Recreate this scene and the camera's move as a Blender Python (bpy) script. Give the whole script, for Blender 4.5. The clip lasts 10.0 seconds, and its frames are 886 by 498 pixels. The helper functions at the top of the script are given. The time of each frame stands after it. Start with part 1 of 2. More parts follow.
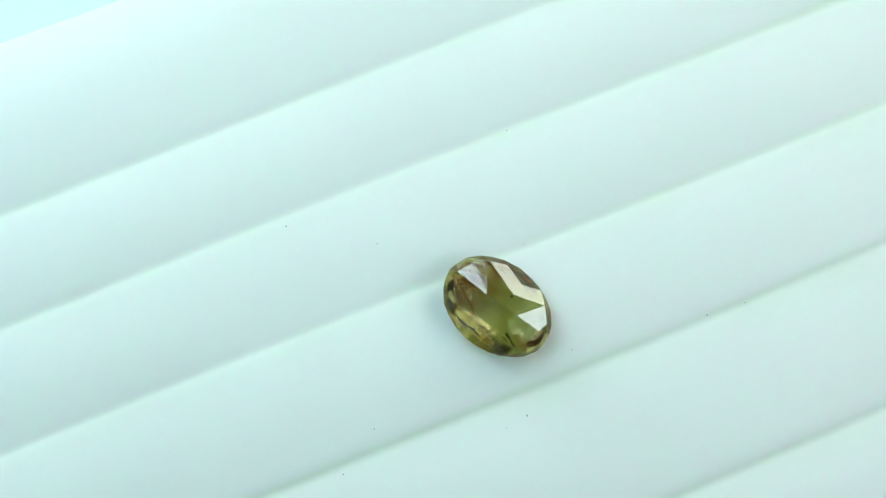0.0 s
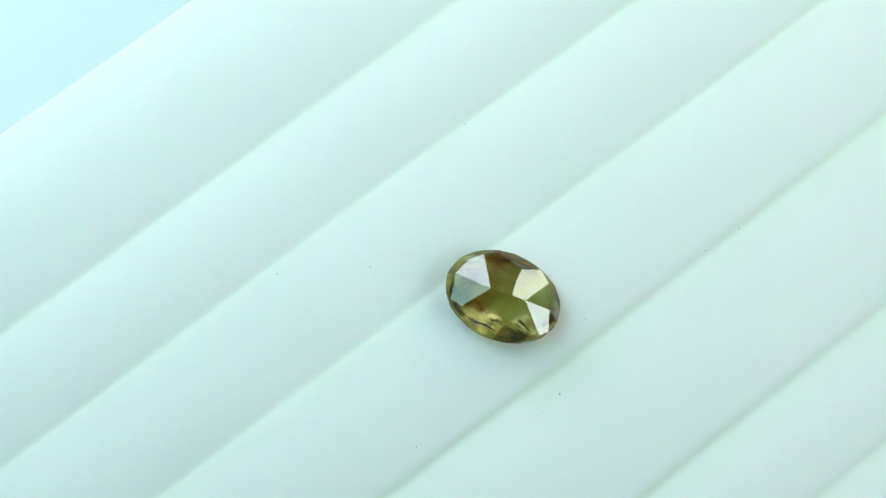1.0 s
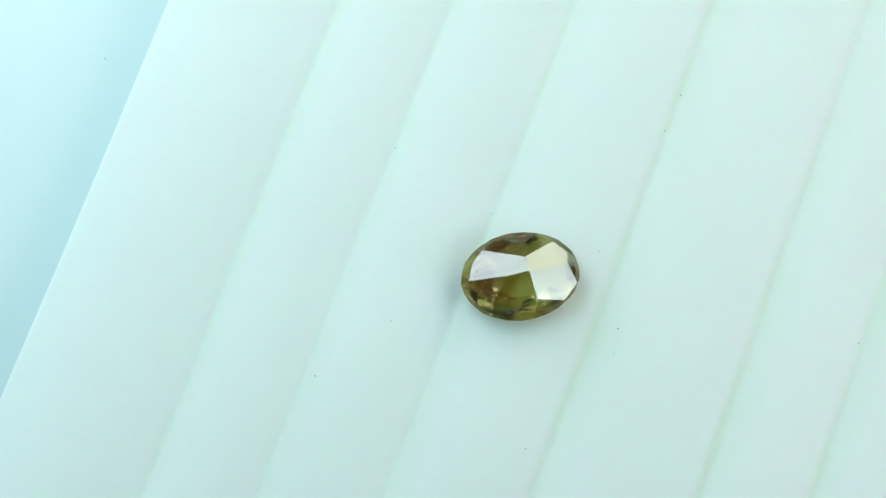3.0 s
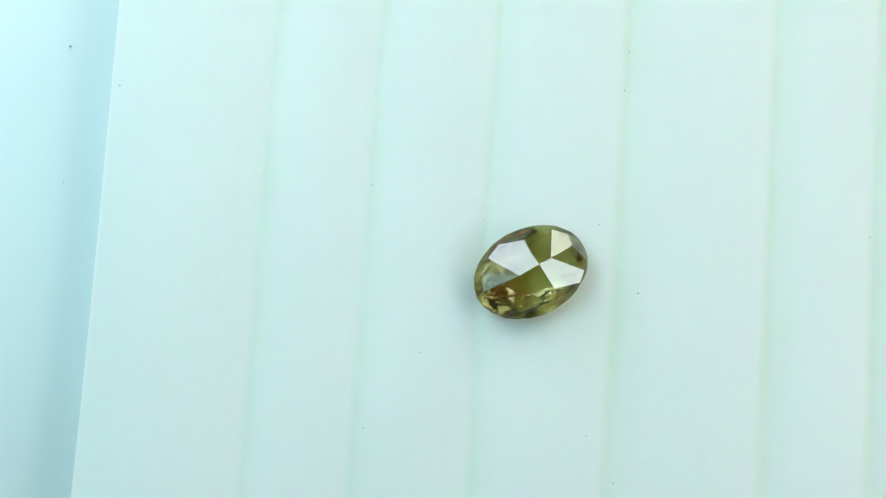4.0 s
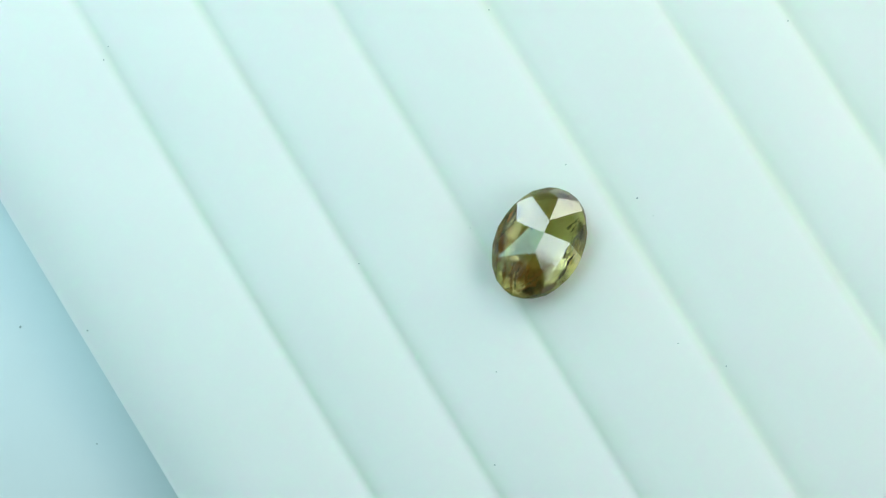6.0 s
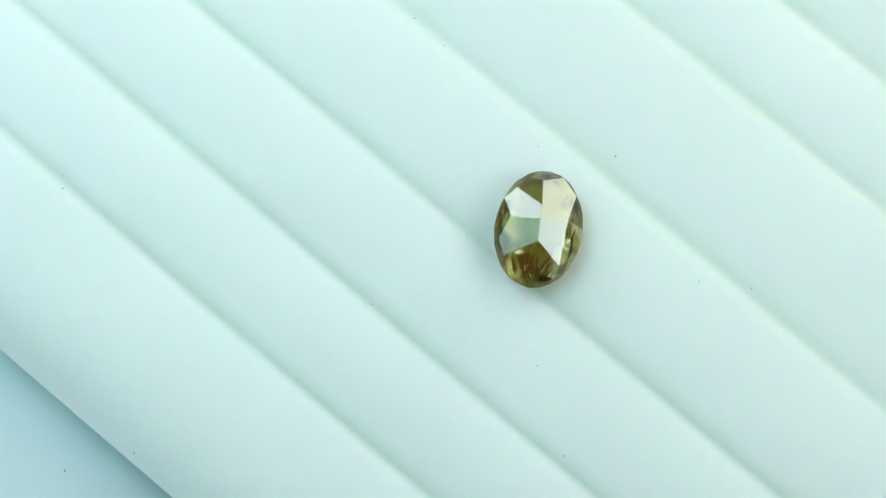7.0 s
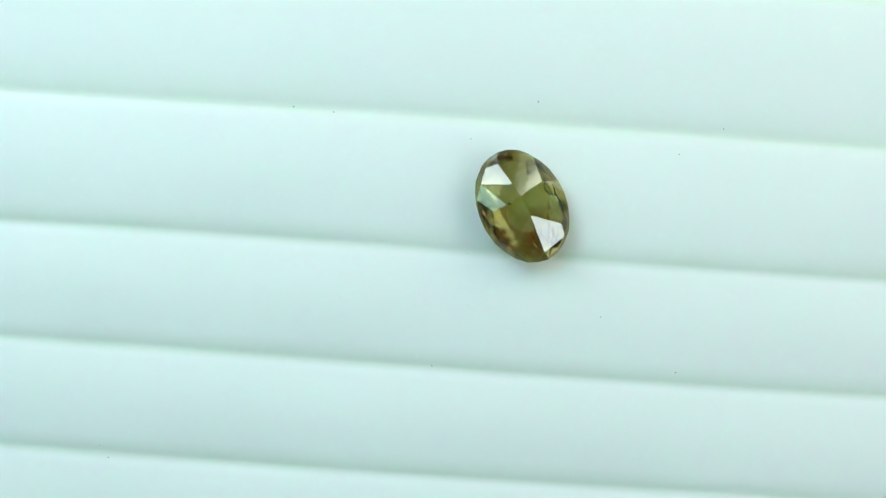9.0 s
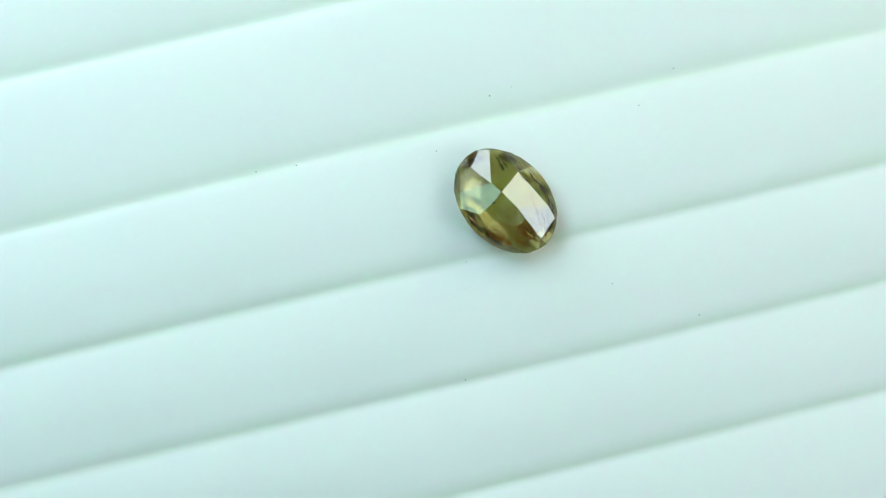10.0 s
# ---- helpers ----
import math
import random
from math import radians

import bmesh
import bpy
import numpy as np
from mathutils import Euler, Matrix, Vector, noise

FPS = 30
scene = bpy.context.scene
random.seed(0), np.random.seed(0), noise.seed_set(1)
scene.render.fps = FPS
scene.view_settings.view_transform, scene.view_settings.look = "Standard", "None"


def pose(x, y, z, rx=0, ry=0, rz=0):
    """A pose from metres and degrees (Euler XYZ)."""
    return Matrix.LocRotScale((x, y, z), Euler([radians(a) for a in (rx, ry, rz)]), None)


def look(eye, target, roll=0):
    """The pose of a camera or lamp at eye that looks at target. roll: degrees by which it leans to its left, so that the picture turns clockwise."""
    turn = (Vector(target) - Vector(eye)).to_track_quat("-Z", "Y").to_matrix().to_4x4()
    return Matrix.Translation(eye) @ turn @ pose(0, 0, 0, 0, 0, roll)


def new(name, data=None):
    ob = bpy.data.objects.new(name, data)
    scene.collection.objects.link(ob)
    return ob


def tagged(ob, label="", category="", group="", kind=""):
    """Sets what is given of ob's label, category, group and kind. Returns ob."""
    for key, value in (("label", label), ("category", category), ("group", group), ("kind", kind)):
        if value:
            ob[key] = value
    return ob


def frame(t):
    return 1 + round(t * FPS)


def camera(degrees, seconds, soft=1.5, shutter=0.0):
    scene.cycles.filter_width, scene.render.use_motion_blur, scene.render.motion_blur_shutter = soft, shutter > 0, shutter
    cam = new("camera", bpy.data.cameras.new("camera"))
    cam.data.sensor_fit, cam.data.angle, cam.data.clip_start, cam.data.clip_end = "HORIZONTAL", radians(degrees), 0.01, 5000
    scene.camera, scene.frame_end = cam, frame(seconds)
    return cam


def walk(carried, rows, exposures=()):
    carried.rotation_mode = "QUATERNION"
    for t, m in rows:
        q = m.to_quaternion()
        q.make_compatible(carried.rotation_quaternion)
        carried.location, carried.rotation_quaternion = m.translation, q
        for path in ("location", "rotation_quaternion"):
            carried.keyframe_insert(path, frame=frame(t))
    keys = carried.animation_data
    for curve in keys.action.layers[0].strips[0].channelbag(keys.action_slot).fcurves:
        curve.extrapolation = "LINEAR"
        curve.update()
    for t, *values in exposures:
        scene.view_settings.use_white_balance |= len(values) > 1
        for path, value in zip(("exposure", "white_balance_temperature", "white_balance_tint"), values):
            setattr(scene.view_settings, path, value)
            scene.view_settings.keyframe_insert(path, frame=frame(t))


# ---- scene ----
# One unit of the plan is 1/206 of the stone's 5 mm length.
U = 0.005 / 206
LENS = 2926.0          # focal length in plan units

cam = camera(30.0, 10.0, soft=1.2)


def eye_pose(rx, ry, across, down):
    """The still camera: tilted a little, with the turntable's axis at (across, down) plan units from its optical axis."""
    turn = Euler((radians(rx), radians(ry), 0)).to_matrix()
    ray = turn @ Vector((across / LENS, -down / LENS, -1))
    eye = -ray * LENS * U
    return pose(eye.x, eye.y, eye.z, rx, ry, 0)


EYE = eye_pose(6.78, -1.91, 86, 14)
walk(cam, [(0.0, EYE), (10.0, EYE)], [(0.0, 0.0), (10.0, 0.0)])

# The hand-turned table: seconds, turn in degrees, drift in plan units.
TURNS = [
    (0.0, -72.52, 13.6, -9.9), (0.5, -64.90, 6.1, -1.4), (1.0, -57.42, 1.3, 5.3), (1.5, -49.95, -8.5, 18.3),
    (2.0, -42.12, -15.0, 26.5), (2.5, -33.91, -12.4, 24.5), (4.0, -8.47, -5.4, 6.0), (4.5, 0.0, -4.2, 2.9),
    (5.0, 8.39, -0.5, 3.2), (5.5, 17.84, 0.3, 4.5), (7.0, 45.32, 7.1, 4.7), (7.5, 54.28, 9.6, 3.4),
    (8.0, 63.50, 14.0, 9.5), (8.5, 73.01, 14.6, 9.3), (9.0, 81.77, 15.4, 7.5), (9.5, 90.59, 13.5, 9.2), (10.0, 98.90, 10.0, 8.3),
]

# ---- light ----
world = bpy.data.worlds.new("world")
scene.world = world
world.use_nodes = True
world.node_tree.nodes["Background"].inputs[0].default_value = (0.6, 0.8, 0.85, 1)
world.node_tree.nodes["Background"].inputs[1].default_value = 0.02


def panel_light(name, azimuth, zenith, distance, wide, high, radiance, colour):
    data = bpy.data.lights.new(name, "AREA")
    data.shape, data.size, data.size_y = "RECTANGLE", wide, high
    data.energy, data.color = radiance * math.pi * wide * high, colour
    a, z = radians(azimuth), radians(zenith)
    eye = Vector((math.sin(z) * math.cos(a), math.sin(z) * math.sin(a), math.cos(z))) * distance
    ob = new(name, data)
    ob.matrix_world = look(eye, (0, 0, 0))
    return ob


# Four lamps, placed by their flashes in the stone's facets.
panel_light("area_light", 129.5, 59, 0.100, 0.072, 0.088, 0.95, (3.2, 3.95, 4.4))
panel_light("area_light", -16, 55, 0.12, 0.073, 0.065, 0.95, (3.35, 3.95, 4.25))
panel_light("area_light", 47, 62, 0.12, 0.078, 0.066, 1.06, (3.25, 3.5, 3.0))
panel_light("area_light", 186, 54, 0.26, 0.132, 0.150, 0.95, (0.95, 1.80, 1.72))
# Added fill with no known source: makes the left side brighter and bluer.
panel_light("area_light", 145, 27, 0.12, 0.070, 0.070, 0.95, (0.85, 2.08, 2.4))


# ---- materials ----
def material(name):
    m = bpy.data.materials.new(name)
    m.use_nodes = True
    nodes, links = m.node_tree.nodes, m.node_tree.links
    return m, nodes, links, nodes["Principled BSDF"]


def noise_node(nodes, links, scale, detail=4.0, rough=0.6):
    coords = nodes.new("ShaderNodeTexCoord")
    n = nodes.new("ShaderNodeTexNoise")
    n.inputs["Scale"].default_value, n.inputs["Detail"].default_value = scale, detail
    n.inputs["Roughness"].default_value = rough
    links.new(coords.outputs["Object"], n.inputs["Vector"])
    return n


def ramp_node(nodes, links, source, stops):
    r = nodes.new("ShaderNodeValToRGB")
    while len(r.color_ramp.elements) < len(stops):
        r.color_ramp.elements.new(0.5)
    for e, (at, c) in zip(r.color_ramp.elements, stops):
        e.position, e.color = at, (*c, 1)
    links.new(source, r.inputs[0])
    return r


def plain(name, low, high, scale, rough=0.5, bump=0.0, distance=0.00002, subsurface=0.0):
    m, nodes, links, b = material(name)
    n = noise_node(nodes, links, scale)
    r = ramp_node(nodes, links, n.outputs[0], [(0.3, low), (0.7, high)])
    links.new(r.outputs[0], b.inputs["Base Color"])
    b.inputs["Roughness"].default_value = rough
    if subsurface:
        b.inputs["Subsurface Weight"].default_value = subsurface
        b.inputs["Subsurface Radius"].default_value = (0.60, 0.76, 0.64)
        b.inputs["Subsurface Scale"].default_value = 0.0008
    if bump:
        fine = noise_node(nodes, links, scale * 9)
        p = nodes.new("ShaderNodeBump")
        p.inputs["Strength"].default_value, p.inputs["Distance"].default_value = bump, distance
        links.new(fine.outputs[0], p.inputs["Height"])
        links.new(p.outputs[0], b.inputs["Normal"])
    return m


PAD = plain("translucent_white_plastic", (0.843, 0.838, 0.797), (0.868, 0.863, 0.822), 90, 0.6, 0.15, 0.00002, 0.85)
PLATE = plain("white_enamel", (0.70, 0.735, 0.715), (0.74, 0.775, 0.755), 60, 0.27, 0.1)
PLATE.node_tree.nodes["Principled BSDF"].inputs["IOR"].default_value = 1.85


def shade_folds(m, tint):
    """Paints uneven green shade into the plastic's colour, mostly along one flank of each fold."""
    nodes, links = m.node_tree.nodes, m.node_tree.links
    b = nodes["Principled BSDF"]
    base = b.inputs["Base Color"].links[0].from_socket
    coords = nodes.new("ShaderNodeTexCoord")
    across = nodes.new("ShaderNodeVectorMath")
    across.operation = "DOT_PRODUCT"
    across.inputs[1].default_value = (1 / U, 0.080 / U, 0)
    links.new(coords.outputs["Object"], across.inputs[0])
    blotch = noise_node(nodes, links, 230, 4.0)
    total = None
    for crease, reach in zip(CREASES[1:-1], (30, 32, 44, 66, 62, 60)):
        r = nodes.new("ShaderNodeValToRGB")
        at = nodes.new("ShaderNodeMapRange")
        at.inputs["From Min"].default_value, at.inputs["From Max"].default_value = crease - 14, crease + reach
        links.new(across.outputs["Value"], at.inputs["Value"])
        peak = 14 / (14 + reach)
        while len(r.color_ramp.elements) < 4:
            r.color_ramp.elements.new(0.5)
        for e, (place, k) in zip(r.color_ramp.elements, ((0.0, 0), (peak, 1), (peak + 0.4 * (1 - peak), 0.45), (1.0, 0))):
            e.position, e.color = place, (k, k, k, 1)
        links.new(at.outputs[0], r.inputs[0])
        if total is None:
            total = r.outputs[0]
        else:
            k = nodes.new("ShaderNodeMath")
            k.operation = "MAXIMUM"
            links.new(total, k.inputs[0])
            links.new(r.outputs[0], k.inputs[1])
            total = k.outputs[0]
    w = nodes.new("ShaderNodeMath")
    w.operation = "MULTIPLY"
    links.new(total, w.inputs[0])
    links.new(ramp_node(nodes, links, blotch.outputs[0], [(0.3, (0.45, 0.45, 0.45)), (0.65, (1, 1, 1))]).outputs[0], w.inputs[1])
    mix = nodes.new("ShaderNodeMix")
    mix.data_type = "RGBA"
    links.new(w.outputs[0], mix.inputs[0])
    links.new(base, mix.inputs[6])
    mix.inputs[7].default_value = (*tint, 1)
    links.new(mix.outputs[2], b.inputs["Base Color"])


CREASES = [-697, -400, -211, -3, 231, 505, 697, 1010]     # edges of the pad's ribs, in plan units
shade_folds(PAD, (0.780, 0.820, 0.712))
TABLE = plain("pale_laminate", (0.5, 0.52, 0.52), (0.56, 0.58, 0.58), 6, 0.5, 0.1, 0.0002)
# Unseen walls and ceiling, coloured green so their bounce greens the fill light.
WALL = plain("green_bounce_wall", (0.44, 0.56, 0.42), (0.48, 0.60, 0.46), 3, 0.8, 0.1, 0.001)
DUST = plain("grey_dust", (0.24, 0.30, 0.28), (0.46, 0.50, 0.46), 9000, 0.9)


def veil(name, low, high, stretch, cover):
    """A lacy fracture: coloured where the noise is dense, clear between."""
    m, nodes, links, b = material(name)
    coords = nodes.new("ShaderNodeTexCoord")
    place = nodes.new("ShaderNodeMapping")
    place.inputs["Scale"].default_value = stretch
    links.new(coords.outputs["Object"], place.inputs["Vector"])
    n = nodes.new("ShaderNodeTexNoise")
    n.inputs["Scale"].default_value, n.inputs["Detail"].default_value, n.inputs["Roughness"].default_value = 1500, 6.0, 0.7
    links.new(place.outputs[0], n.inputs["Vector"])
    r = ramp_node(nodes, links, n.outputs[0], [(0.35, low), (0.7, high)])
    links.new(r.outputs[0], b.inputs["Base Color"])
    b.inputs["Roughness"].default_value = 0.4
    a = ramp_node(nodes, links, n.outputs[0], [(cover, (0, 0, 0)), (cover + 0.09, (1, 1, 1))])
    links.new(a.outputs[0], b.inputs["Alpha"])
    return m


FLAW = veil("dark_fracture", (0.03, 0.02, 0.01), (0.10, 0.07, 0.02), (1, 1, 1), 0.48)
STAIN = veil("rusty_veil", (0.46, 0.20, 0.03), (0.26, 0.08, 0.008), (0.45, 1.6, 1), 0.455)
PATCH = veil("brown_patch", (0.05, 0.02, 0.006), (0.16, 0.06, 0.012), (1, 1, 1), 0.36)
FEATHER = veil("golden_feather", (0.85, 0.62, 0.18), (0.97, 0.85, 0.48), (0.8, 1, 1), 0.35)


CRACK = plain("black_crack", (0.02, 0.018, 0.01), (0.07, 0.055, 0.02), 9000, 0.5)
RUST = plain("rust_crack", (0.22, 0.08, 0.015), (0.36, 0.16, 0.03), 7000, 0.5)


def clear_share(m, nodes, links, share, tint):
    """Part of the light goes straight through, tinted."""
    b, out = nodes["Principled BSDF"], nodes["Material Output"]
    t = nodes.new("ShaderNodeBsdfTransparent")
    links.new(tint, t.inputs[0])
    mix = nodes.new("ShaderNodeMixShader")
    mix.inputs[0].default_value = share
    links.new(b.outputs[0], mix.inputs[1])
    links.new(t.outputs[0], mix.inputs[2])
    links.new(mix.outputs[0], out.inputs["Surface"])
    return m


def gem_material():
    m, nodes, links, b = material("olive_diamond")
    n = noise_node(nodes, links, 620, 3.0)
    r = ramp_node(nodes, links, n.outputs[0], [(0.35, (0.92, 0.92, 0.58)), (0.55, (0.89, 0.87, 0.48)), (0.70, (0.80, 0.69, 0.30))])
    links.new(r.outputs[0], b.inputs["Base Color"])
    b.inputs["Transmission Weight"].default_value = 1.0
    b.inputs["IOR"].default_value = 2.0
    b.inputs["Coat IOR"].default_value = 2.15
    wear = noise_node(nodes, links, 8500, 6.0, 0.85)
    c = ramp_node(nodes, links, wear.outputs[0], [(0.38, (0.62, 0.62, 0.62)), (0.53, (1, 1, 1))])
    links.new(c.outputs[0], b.inputs["Coat Weight"])
    fine = noise_node(nodes, links, 4200, 5.0, 0.7)
    g = ramp_node(nodes, links, fine.outputs[0], [(0.35, (0.03, 0.03, 0.03)), (0.72, (0.24, 0.24, 0.24))])
    b.inputs["Roughness"].default_value = 0.02
    links.new(g.outputs[0], b.inputs["Coat Roughness"])
    p = nodes.new("ShaderNodeBump")
    p.inputs["Strength"].default_value, p.inputs["Distance"].default_value = 0.05, 0.00001
    links.new(fine.outputs[0], p.inputs["Height"])
    links.new(p.outputs[0], b.inputs["Normal"])
    return clear_share(m, nodes, links, 0.28, r.outputs[0])


GEM = gem_material()


def near_node(nodes, links, place, reach, soft):
    """1 near a place in the object, falling to 0 at reach."""
    coords = nodes.new("ShaderNodeTexCoord")
    d = nodes.new("ShaderNodeVectorMath")
    d.operation = "DISTANCE"
    links.new(coords.outputs["Object"], d.inputs[0])
    d.inputs[1].default_value = place
    r = nodes.new("ShaderNodeMapRange")
    r.inputs["From Min"].default_value, r.inputs["From Max"].default_value = reach - soft, reach + soft
    r.inputs["To Min"].default_value, r.inputs["To Max"].default_value = 1.0, 0.0
    links.new(d.outputs["Value"], r.inputs["Value"])
    return r


def rough_gem_material():
    """The bruted girdle and the stained underside."""
    m, nodes, links, b = material("frosted_olive_diamond")
    n = noise_node(nodes, links, 900, 4.0)
    tint = ramp_node(nodes, links, n.outputs[0], [(0.3, (0.88, 0.87, 0.54)), (0.5, (0.76, 0.74, 0.40)), (0.7, (0.50, 0.40, 0.13))]).outputs[0]
    streaks = noise_node(nodes, links, 1700, 5.0, 0.7)
    for place, reach, colour in (((-56, -10, -18), 38, (0.52, 0.27, 0.03)), ((-66, -30, -14), 20, (0.20, 0.07, 0.008)), ((-26, 62, -10), 33, (0.44, 0.15, 0.012)),
                                 ((14, 66, -8), 18, (0.10, 0.05, 0.012)), ((94, -8, -8), 26, (0.16, 0.08, 0.015)), ((80, 34, -8), 20, (0.22, 0.17, 0.05)),
                                 ((6, -62, -12), 22, (0.95, 0.78, 0.30)), ((-34, -58, -12), 14, (0.06, 0.04, 0.02)), ((50, -52, -14), 14, (0.07, 0.05, 0.02))):
        k = near_node(nodes, links, tuple(c * U for c in place), reach * U, reach * U * 0.5)
        f = nodes.new("ShaderNodeMath")
        f.operation = "MULTIPLY"
        links.new(k.outputs[0], f.inputs[0])
        w = ramp_node(nodes, links, streaks.outputs[0], [(0.36, (0.3, 0.3, 0.3)), (0.52, (1, 1, 1))])
        links.new(w.outputs[0], f.inputs[1])
        mix = nodes.new("ShaderNodeMix")
        mix.data_type = "RGBA"
        links.new(f.outputs[0], mix.inputs[0])
        links.new(tint, mix.inputs[6])
        mix.inputs[7].default_value = (*colour, 1)
        tint = mix.outputs[2]
    links.new(tint, b.inputs["Base Color"])
    b.inputs["Transmission Weight"].default_value = 0.84
    b.inputs["IOR"].default_value = 2.0
    b.inputs["Roughness"].default_value = 0.05
    return clear_share(m, nodes, links, 0.55, tint)


FROST = rough_gem_material()


def girdle_material():
    """The dull, bruted band round the stone."""
    m, nodes, links, b = material("bruted_olive_diamond")
    n = noise_node(nodes, links, 1500, 5.0, 0.7)
    r = ramp_node(nodes, links, n.outputs[0], [(0.32, (0.62, 0.60, 0.32)), (0.52, (0.42, 0.38, 0.17)), (0.68, (0.20, 0.13, 0.04))])
    links.new(r.outputs[0], b.inputs["Base Color"])
    b.inputs["Transmission Weight"].default_value = 0.8
    b.inputs["IOR"].default_value = 2.0
    b.inputs["Roughness"].default_value = 0.12
    return clear_share(m, nodes, links, 0.55, r.outputs[0])


BRUTED = girdle_material()


def mesh_object(name, bm, mat, smooth=False):
    data = bpy.data.meshes.new(name)
    bmesh.ops.recalc_face_normals(bm, faces=bm.faces)
    bm.to_mesh(data)
    bm.free()
    data.materials.append(mat)
    for f in data.polygons:
        f.use_smooth = smooth
    return new(name, data)


def part(name, bm, mat, parent, label="", smooth=False):
    ob = mesh_object(name, bm, mat, smooth)
    ob.parent = parent
    if label:
        tagged(ob, label)
    return ob


def box(bm, x0, x1, y0, y1, z0, z1):
    v = [bm.verts.new(p) for p in ((x0, y0, z0), (x1, y0, z0), (x1, y1, z0), (x0, y1, z0), (x0, y0, z1), (x1, y0, z1), (x1, y1, z1), (x0, y1, z1))]
    for f in ((3, 2, 1, 0), (4, 5, 6, 7), (0, 1, 5, 4), (1, 2, 6, 5), (2, 3, 7, 6), (3, 0, 4, 7)):
        bm.faces.new([v[i] for i in f])


# ---- the unseen room that closes the place ----
R, TOP, DROP = 0.8, 1.0, -0.016
for name, b in (("tabletop", (-R, R, -R, R, DROP - 0.03, DROP)), ("ceiling", (-R, R, -R, R, TOP, TOP + 0.05)),
                ("wall_north", (-R, R, R, R + 0.08, DROP, TOP)), ("wall_south", (-R, R, -R - 0.08, -R, DROP, TOP)),
                ("wall_east", (R, R + 0.08, -R, R, DROP, TOP)), ("wall_west", (-R - 0.08, -R, -R, R, DROP, TOP))):
    bm = bmesh.new()
    box(bm, *b)
    ob = mesh_object(name, bm, TABLE if name == "tabletop" else WALL)
    tagged(ob, {"tabletop": "pale grey laminate tabletop under the turntable", "ceiling": "unseen ceiling, pale green to bounce greenish light"}.get(name, "unseen wall, pale green to bounce greenish light"), "wall" if "wall" in name else name, kind="structure")


# ---- turntable ----
STEP = 105 * U           # height of the pad over the plate


def turned(bm, outline, steps=128):
    """A body of revolution from (radius, height) pairs."""
    rings = []
    for r, z in outline:
        rings.append([bm.verts.new((r * math.cos(i * math.tau / steps), r * math.sin(i * math.tau / steps), z)) for i in range(steps)])
    for a, b in zip(rings, rings[1:]):
        for i in range(steps):
            bm.faces.new((a[i], a[(i + 1) % steps], b[(i + 1) % steps], b[i]))
    bm.faces.new(rings[0])
    bm.faces.new(rings[-1][::-1])


def turntable():
    root = new("turntable")
    tagged(root, "round white turntable plate turning on the tabletop", "turntable")
    bm = bmesh.new()
    z = -STEP
    turned(bm, [(0.0585, z - 0.004), (0.0597, z - 0.0035), (0.06, z - 0.002), (0.0597, z - 0.0005), (0.0585, z)])
    part("plate", bm, PLATE, root, smooth=False)
    bm = bmesh.new()
    turned(bm, [(0.048, DROP), (0.05, DROP + 0.001), (0.05, z - 0.005), (0.046, z - 0.004)])
    part("base", bm, TABLE, root, "grey turntable base")
    return root


# ---- ribbed pad ----
LENGTH = 1180
ROLL, SINK = 126.0, 8.4     # width and depth of the rounding at a crease
LEVELS = [-9, -6, -3, 0, -3, -7, -10]     # each rib lies a little lower than its neighbour towards the middle


def slant(c, y):
    """Creases fan out a little along the pad."""
    return c - (0.080 + 1.2e-5 * c) * y + 3.0 * math.sin(y / 310 + c / 190)


def relief(c, y):
    """Height of the pad's face: rounded ribs that meet in creases, and soft outer edges."""
    z = 1.0 * noise.noise((c / 110, y / 190, 2.0)) + LEVELS[0]
    for crease, low, high in zip(CREASES[1:], LEVELS, LEVELS[1:]):
        k = min(1.0, max(0.0, (c - crease) / 24 + 0.5))
        z += (high - low) * k * k * (3 - 2 * k)
    for n, crease in enumerate(CREASES):
        outer = n in (0, len(CREASES) - 1)
        near = math.hypot(c - crease, 6.0) - 6.0
        if outer:
            z -= 30 * max(0.0, 1 - near / 150) ** 2.3
        else:
            deep = SINK * (1 + 0.3 * noise.noise((crease / 80, y / 300, 0.3)))
            z -= deep * max(0.0, 1 - near / ROLL) ** 2.0 + 2.4 * max(0.0, 1 - math.hypot(c - crease, 4.0) / 24) ** 1.2
    return z


def sheet(cs, ys, bottom):
    """A closed sheet with the pad's relief on its face."""
    bm = bmesh.new()
    cols = [[bm.verts.new((slant(c, y) * U, y * U, relief(c, y) * U)) for y in ys] for c in cs]
    for a, b in zip(cols, cols[1:]):
        for i in range(len(ys) - 1):
            bm.faces.new((a[i], b[i], b[i + 1], a[i + 1]))
    rim = cols[0] + [c[-1] for c in cols[1:]] + cols[-1][-2::-1] + [c[0] for c in cols[-2:0:-1]]
    for e in bm.edges:
        e.smooth = not e.is_boundary
    low = [bm.verts.new((v.co.x, v.co.y, bottom * U)) for v in rim]
    for i in range(len(rim)):
        j = (i + 1) % len(rim)
        bm.faces.new((rim[i], rim[j], low[j], low[i]))
    bm.faces.new(low)
    return bm


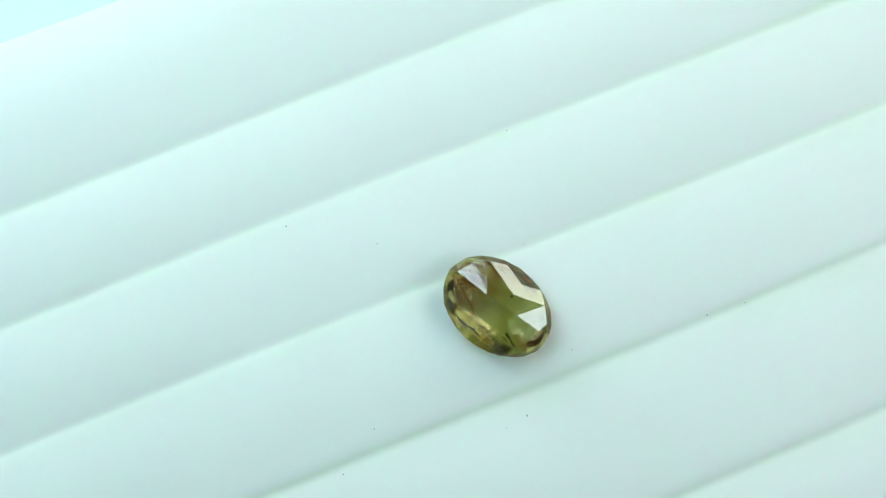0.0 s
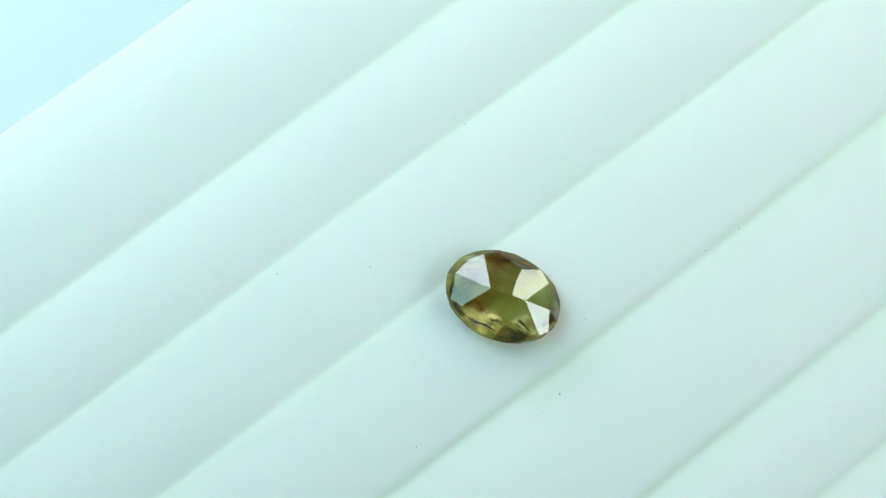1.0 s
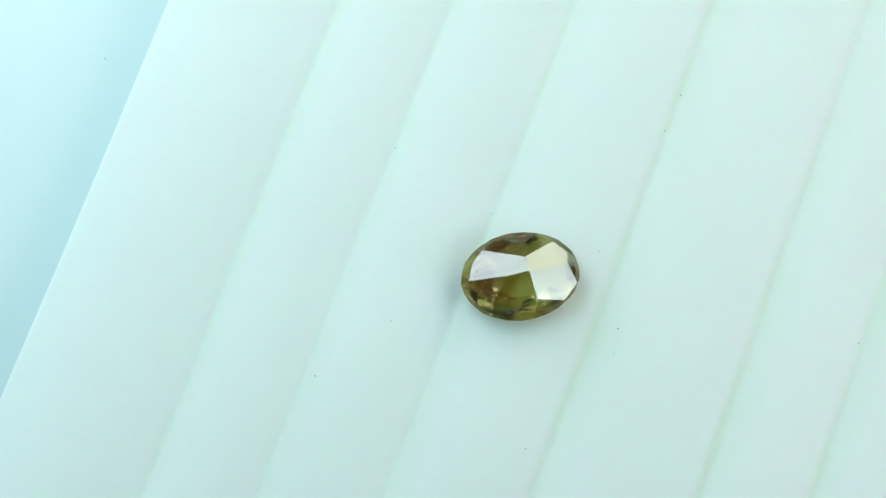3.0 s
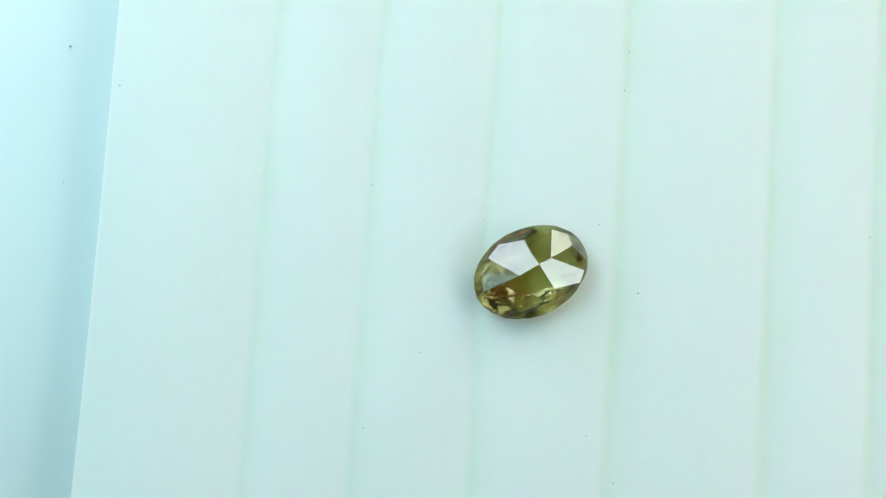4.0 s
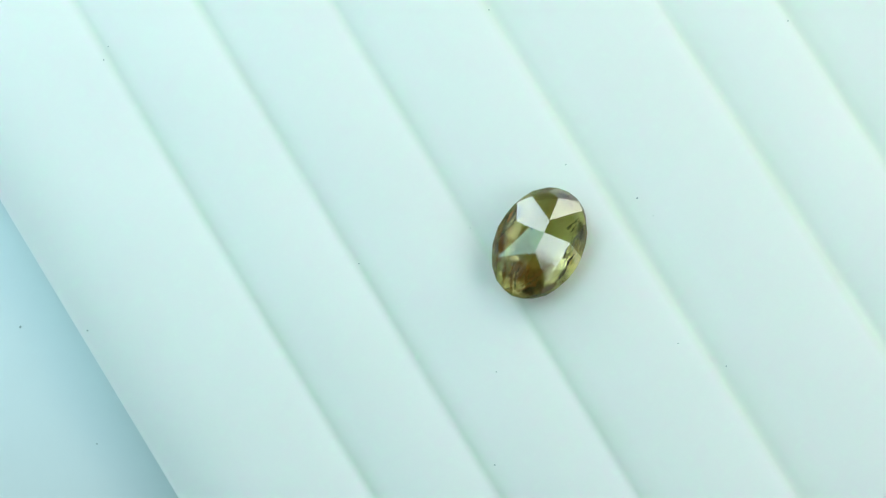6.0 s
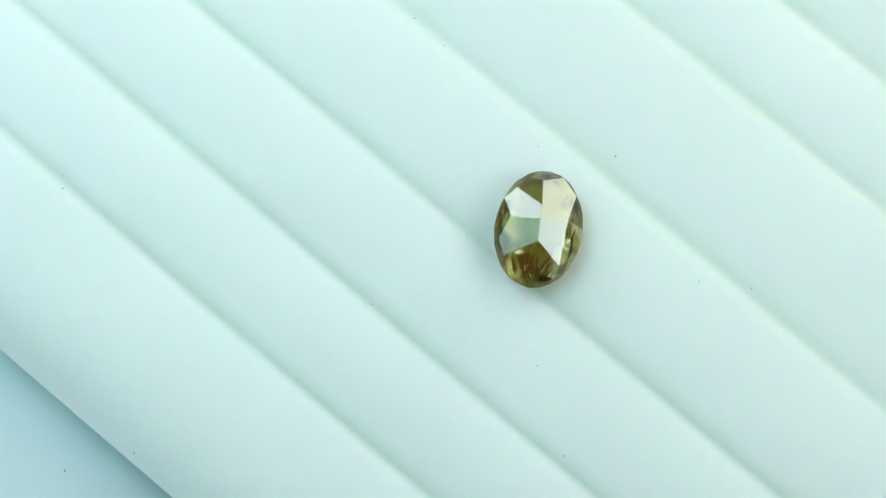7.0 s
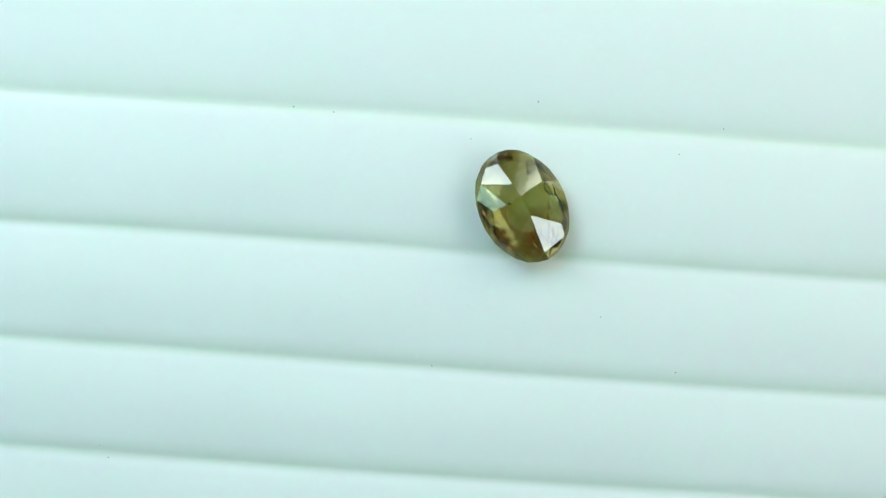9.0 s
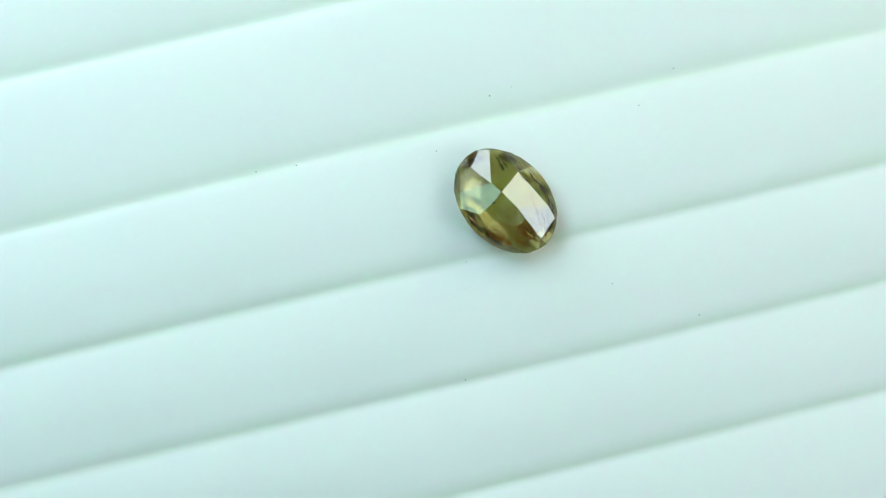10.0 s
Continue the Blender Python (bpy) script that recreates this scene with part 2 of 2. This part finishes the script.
def ribbed_pad():
    root = new("ribbed_pad")
    tagged(root, "translucent white plastic pad with soft rounded ribs", "display pad")
    steps = [0, 1.5, 3.5, 6, 9, 13, 18, 25, 34, 45, 58, 74]
    cs = set()
    for a, b in zip(CREASES, CREASES[1:]):
        cs.update([a + d for d in steps] + [b - d for d in steps] + [a + 74 + (b - a - 148) * k / 6 for k in range(1, 6)])
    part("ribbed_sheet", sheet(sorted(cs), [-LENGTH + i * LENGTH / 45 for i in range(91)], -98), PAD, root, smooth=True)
    bm = bmesh.new()
    box(bm, (CREASES[0] + 120) * U, (CREASES[-1] - 120) * U, (30 - LENGTH) * U, (LENGTH - 30) * U, -STEP, -98 * U)
    part("backing", bm, PLATE, root, "flat white backing layer")
    return root


# ---- the stone ----
GIRDLE = 27.0            # height of the girdle over the pad
CORNERS = {              # corners of the crown: across, along, up from the girdle
    "o": (12.1, 2.8, 51.4), "a": (-26.2, -0.1, 43.6), "b": (36.5, 4.5, 43.8), "c": (9.1, 29.1, 40.7), "d": (-60.0, 53.0, 15.3),
    "s": (-79.8, 34.9, 11.3), "e": (-92.0, 3.0, 14.0), "f": (-82.0, -41.0, 8.4), "g": (-59.9, -45.9, 17.4), "h": (63.7, 51.3, 15.2),
    "i": (82.8, 9.0, 19.5), "j": (97.2, -26.0, 7.0), "k": (84.1, -38.2, 12.4), "p": (10.6, 53.7, 24.8), "q": (-31.0, 66.9, 10.4),
    "r": (42.1, 69.2, 8.5), "t": (68.2, -54.2, 12.0), "u": (20.6, -46.0, 31.0), "v": (86.9, 30.0, 10.7),
}

FACETS = ["oca", "ads", "aef", "oag", "oub", "bkj", "bih", "obh", "chr", "cpq"]


def gem_body():
    bm = bmesh.new()
    for corner in CORNERS.values():
        bm.verts.new(corner)
    rng = random.Random(4)
    for i in range(26):
        a = (i + rng.uniform(-0.2, 0.2)) * math.tau / 26
        w = 1 + rng.uniform(-0.008, 0.008)
        for r, h in ((1.0, 0.0), (1.0, -5.0)):
            bm.verts.new((105.0 * r * w * math.cos(a), 77.5 * r * w * math.sin(a), h))
    for i in range(12):
        a = (i + 0.5) * math.tau / 12
        bm.verts.new((74 * math.cos(a), 52 * math.sin(a), -19))
    for i in range(6):
        a = (i + rng.uniform(-0.1, 0.1)) * math.tau / 6
        bm.verts.new((40 * math.cos(a), 26 * math.sin(a), -GIRDLE))
    bmesh.ops.convex_hull(bm, input=bm.verts)
    loose = [v for v in bm.verts if not v.link_faces]
    bmesh.ops.delete(bm, geom=loose, context="VERTS")
    bmesh.ops.dissolve_limit(bm, angle_limit=radians(2.2), verts=bm.verts, edges=bm.edges)
    bmesh.ops.scale(bm, vec=(U, U, U), verts=bm.verts)
    return bm


def shard(cx, cy, cz, long, wide, turn, seed, thick=1.2, count=9):
    """A ragged thin flake inside the stone."""
    bm = bmesh.new()
    rng = random.Random(seed)
    tops, lows = [], []
    for i in range(count):
        a = i * math.tau / count
        k = rng.uniform(0.55, 1.0)
        x, y = long * k * math.cos(a), wide * k * math.sin(a)
        t = radians(turn)
        px, py = cx + x * math.cos(t) - y * math.sin(t), cy + x * math.sin(t) + y * math.cos(t)
        pz = cz + rng.uniform(-2.5, 2.5)
        tops.append(bm.verts.new((px * U, py * U, (pz + thick) * U)))
        lows.append(bm.verts.new((px * U, py * U, (pz - thick) * U)))
    bm.faces.new(tops), bm.faces.new(lows[::-1])
    for i in range(count):
        j = (i + 1) % count
        bm.faces.new((lows[i], lows[j], tops[j], tops[i]))
    return bm


def crown_height(x, y):
    """The crown's face over a place: the lowest of its facet planes."""
    best = 1e9
    for f in FACETS:
        p, q, r = (Vector(CORNERS[c]) for c in f)
        n = (q - p).cross(r - p)
        best = min(best, p.z - (n.x * (x - p.x) + n.y * (y - p.y)) / n.z)
    return best


def strand(points, wide, seed, under=2.0):
    """A jagged hairline crack just under the crown, as a thin closed ribbon."""
    bm = bmesh.new()
    rng = random.Random(seed)
    path = []
    for (x0, y0), (x1, y1) in zip(points, points[1:]):
        n = max(3, int(math.hypot(x1 - x0, y1 - y0) / 4))
        path += [(x0 + (x1 - x0) * k / n + rng.uniform(-1, 1), y0 + (y1 - y0) * k / n + rng.uniform(-1, 1)) for k in range(n)]
    rings = []
    for k, (x, y) in enumerate(path):
        (xa, ya), (xb, yb) = path[max(0, k - 1)], path[min(len(path) - 1, k + 1)]
        d = math.hypot(xb - xa, yb - ya) or 1
        w = 1.9 * wide * rng.uniform(0.3, 1.0) * (0.25 + math.sin(math.pi * (k + 0.5) / len(path)))
        nx, ny = -(yb - ya) / d * w, (xb - xa) / d * w
        z = crown_height(x, y) - under - rng.uniform(0, 2)
        rings.append([bm.verts.new(((x + sx * nx) * U, (y + sx * ny) * U, (z + sz * 0.4) * U)) for sx, sz in ((-1, 1), (1, 1), (1, -1), (-1, -1))])
    for a, b in zip(rings, rings[1:]):
        for i in range(4):
            bm.faces.new((a[i], a[(i + 1) % 4], b[(i + 1) % 4], b[i]))
    bm.faces.new(rings[0][::-1])
    bm.faces.new(rings[-1])
    return bm


def gemstone():
    root = new("gemstone")
    tagged(root, "oval rose-cut olive brown diamond with dark inclusions", "gemstone")
    body = part("body", gem_body(), GEM, root)
    body.data.materials.append(FROST)
    body.data.materials.append(BRUTED)
    for f in body.data.polygons:
        f.material_index = 0 if f.normal.z >= 0.70 else 2 if f.normal.z > -0.2 else 1
    for label, mat, bits in (
            ("rusty brown veil inside the stone", STAIN, [(-62, 0, 3, 25, 36, 0, 1), (-34, 50, 2, 36, 12, 6, 2), (-46, -24, 7, 42, 4, -28, 3)]),
            ("dark red-brown patch inside the stone", PATCH, [(6, 68, 2, 20, 6, 0, 11), (-30, 60, 5, 32, 8, 6, 17), (24, 62, 5, 24, 6, -10, 18), (90, 2, 5, 8, 20, 0, 19), (-84, -24, 4, 8, 16, 20, 20), (84, -14, 6, 14, 8, 60, 12), (-62, -51, 2, 20, 6, -34, 13), (56, -50, 4, 14, 5, 34, 16)]),
            ("golden feather inside the stone", FEATHER, [(16, -57, 6, 30, 8, 6, 4), (-74, 8, 6, 12, 5, 20, 14)]),
            ("dark fracture inside the stone", FLAW, [(-14, -57, 3, 30, 7, -4, 6), (12, -46, 8, 26, 4, 10, 7), (52, -46, 3, 22, 7, 30, 8), (22, 52, 3, 24, 9, -8, 10), (9, 25, 39, 3.4, 2.0, 30, 9), (20, 71, 0, 10, 4, -10, 15)])):
        for x, y, h, long, wide, turn, seed in bits:
            part("inclusion", shard(x, y, h, long, wide, turn, seed, 0.5, 16), mat, root, label)
    for k, (mat, wide, points) in enumerate((
            (CRACK, 1.1, [(-8, -50), (10, -44), (24, -54)]), (CRACK, 0.8, [(40, -28), (58, -36), (76, -38)]), (CRACK, 0.9, [(56, -34), (34, -29)]),
            (CRACK, 0.8, [(54, -40), (33, -36)]), (CRACK, 1.2, [(-50, -58), (-28, -62), (-8, -60), (14, -62)]), (CRACK, 0.8, [(0, 58), (22, 55), (46, 60)]),
            (RUST, 1.3, [(-86, -6), (-62, -20), (-36, -30), (-10, -44)]), (RUST, 1.6, [(-84, 10), (-66, 4), (-44, 2)]), (RUST, 1.4, [(-80, -14), (-62, -4), (-46, -8)]),
            (RUST, 2.0, [(-54, 50), (-36, 60), (-14, 62)]), (RUST, 1.7, [(-97, 4), (-78, 16), (-54, 24)]), (CRACK, 0.8, [(-96, -2), (-72, 10), (-48, 12)]),
            (RUST, 1.5, [(-96, -6), (-74, -22), (-54, -32)]), (CRACK, 0.9, [(-92, -16), (-70, -34), (-52, -40)]), (RUST, 1.8, [(-90, 24), (-70, 34), (-56, 38)]),
            (CRACK, 0.9, [(28, -62), (46, -58), (66, -50)]), (RUST, 1.4, [(2, 66), (20, 68), (36, 64)]), (CRACK, 1.5, [(7, 23), (12, 26)]))):
        part("crack", strand(points, wide, 20 + k), mat, root, "fine dark crack inside the stone" if mat == CRACK else "rusty crack inside the stone")
    return root


STONE = pose(80.3 * U, -28.6 * U, GIRDLE * U, 0, 0, 33.9)


# ---- dust ----
SPECKS = [(277, -34, 3.0), (191, 77, 2.2), (-91, -195, 2.0), (-169, -340, 2.6), (219, -296, 2.2), (278, -371, 2.4),
          (204, 327, 2.4), (203, 399, 2.6), (-696, 200, 3.2),
          (-13, 54, 1.8), (-219, 88, 2.2), (678, 130, 2.6), (-458, 622, 2.6), (-440, 640, 1.8), (287, -75, 1.6), (-812, 272, 4.0), (-780, 20, 3.0)]


def dust_speck(size, seed):
    bm = bmesh.new()
    bmesh.ops.create_icosphere(bm, subdivisions=1, radius=1.0)
    rng = random.Random(seed)
    for v in bm.verts:
        v.co *= rng.uniform(0.6, 1.15)
        v.co.x *= rng.uniform(1.0, 1.5)
    bmesh.ops.scale(bm, vec=(size * U * 0.6, size * U * 0.6, size * U * 0.35), verts=bm.verts)
    return tagged(mesh_object("dust_speck", bm, DUST), "tiny grey speck of dust lying on the white pad", "dust", "dust on the pad")


def rest_height(x, y):
    """The surface under a place on the table."""
    c = (x + 0.080 * y) / (1 - 1.2e-5 * y)
    return relief(c, y) * U if c > CREASES[0] else -STEP


TABLE_THING = turntable()
PAD_THING = ribbed_pad()
GEM_THING = gemstone()
DUST_THINGS = [(dust_speck(s, i), pose(x * U, y * U, rest_height(x, y) + 0.3 * s * U, 0, 0, 40 * i)) for i, (x, y, s) in enumerate(SPECKS)]


def motions():
    """Everything on the table turns with it."""
    turns = [(t, pose((x - 2.5) * U, (y + 5.0) * U, 0, 0, 0, a)) for t, a, x, y in TURNS]
    for thing, rest in [(TABLE_THING, Matrix()), (PAD_THING, Matrix()), (GEM_THING, STONE)] + DUST_THINGS:
        walk(thing, [(t, m @ rest) for t, m in turns])


motions()
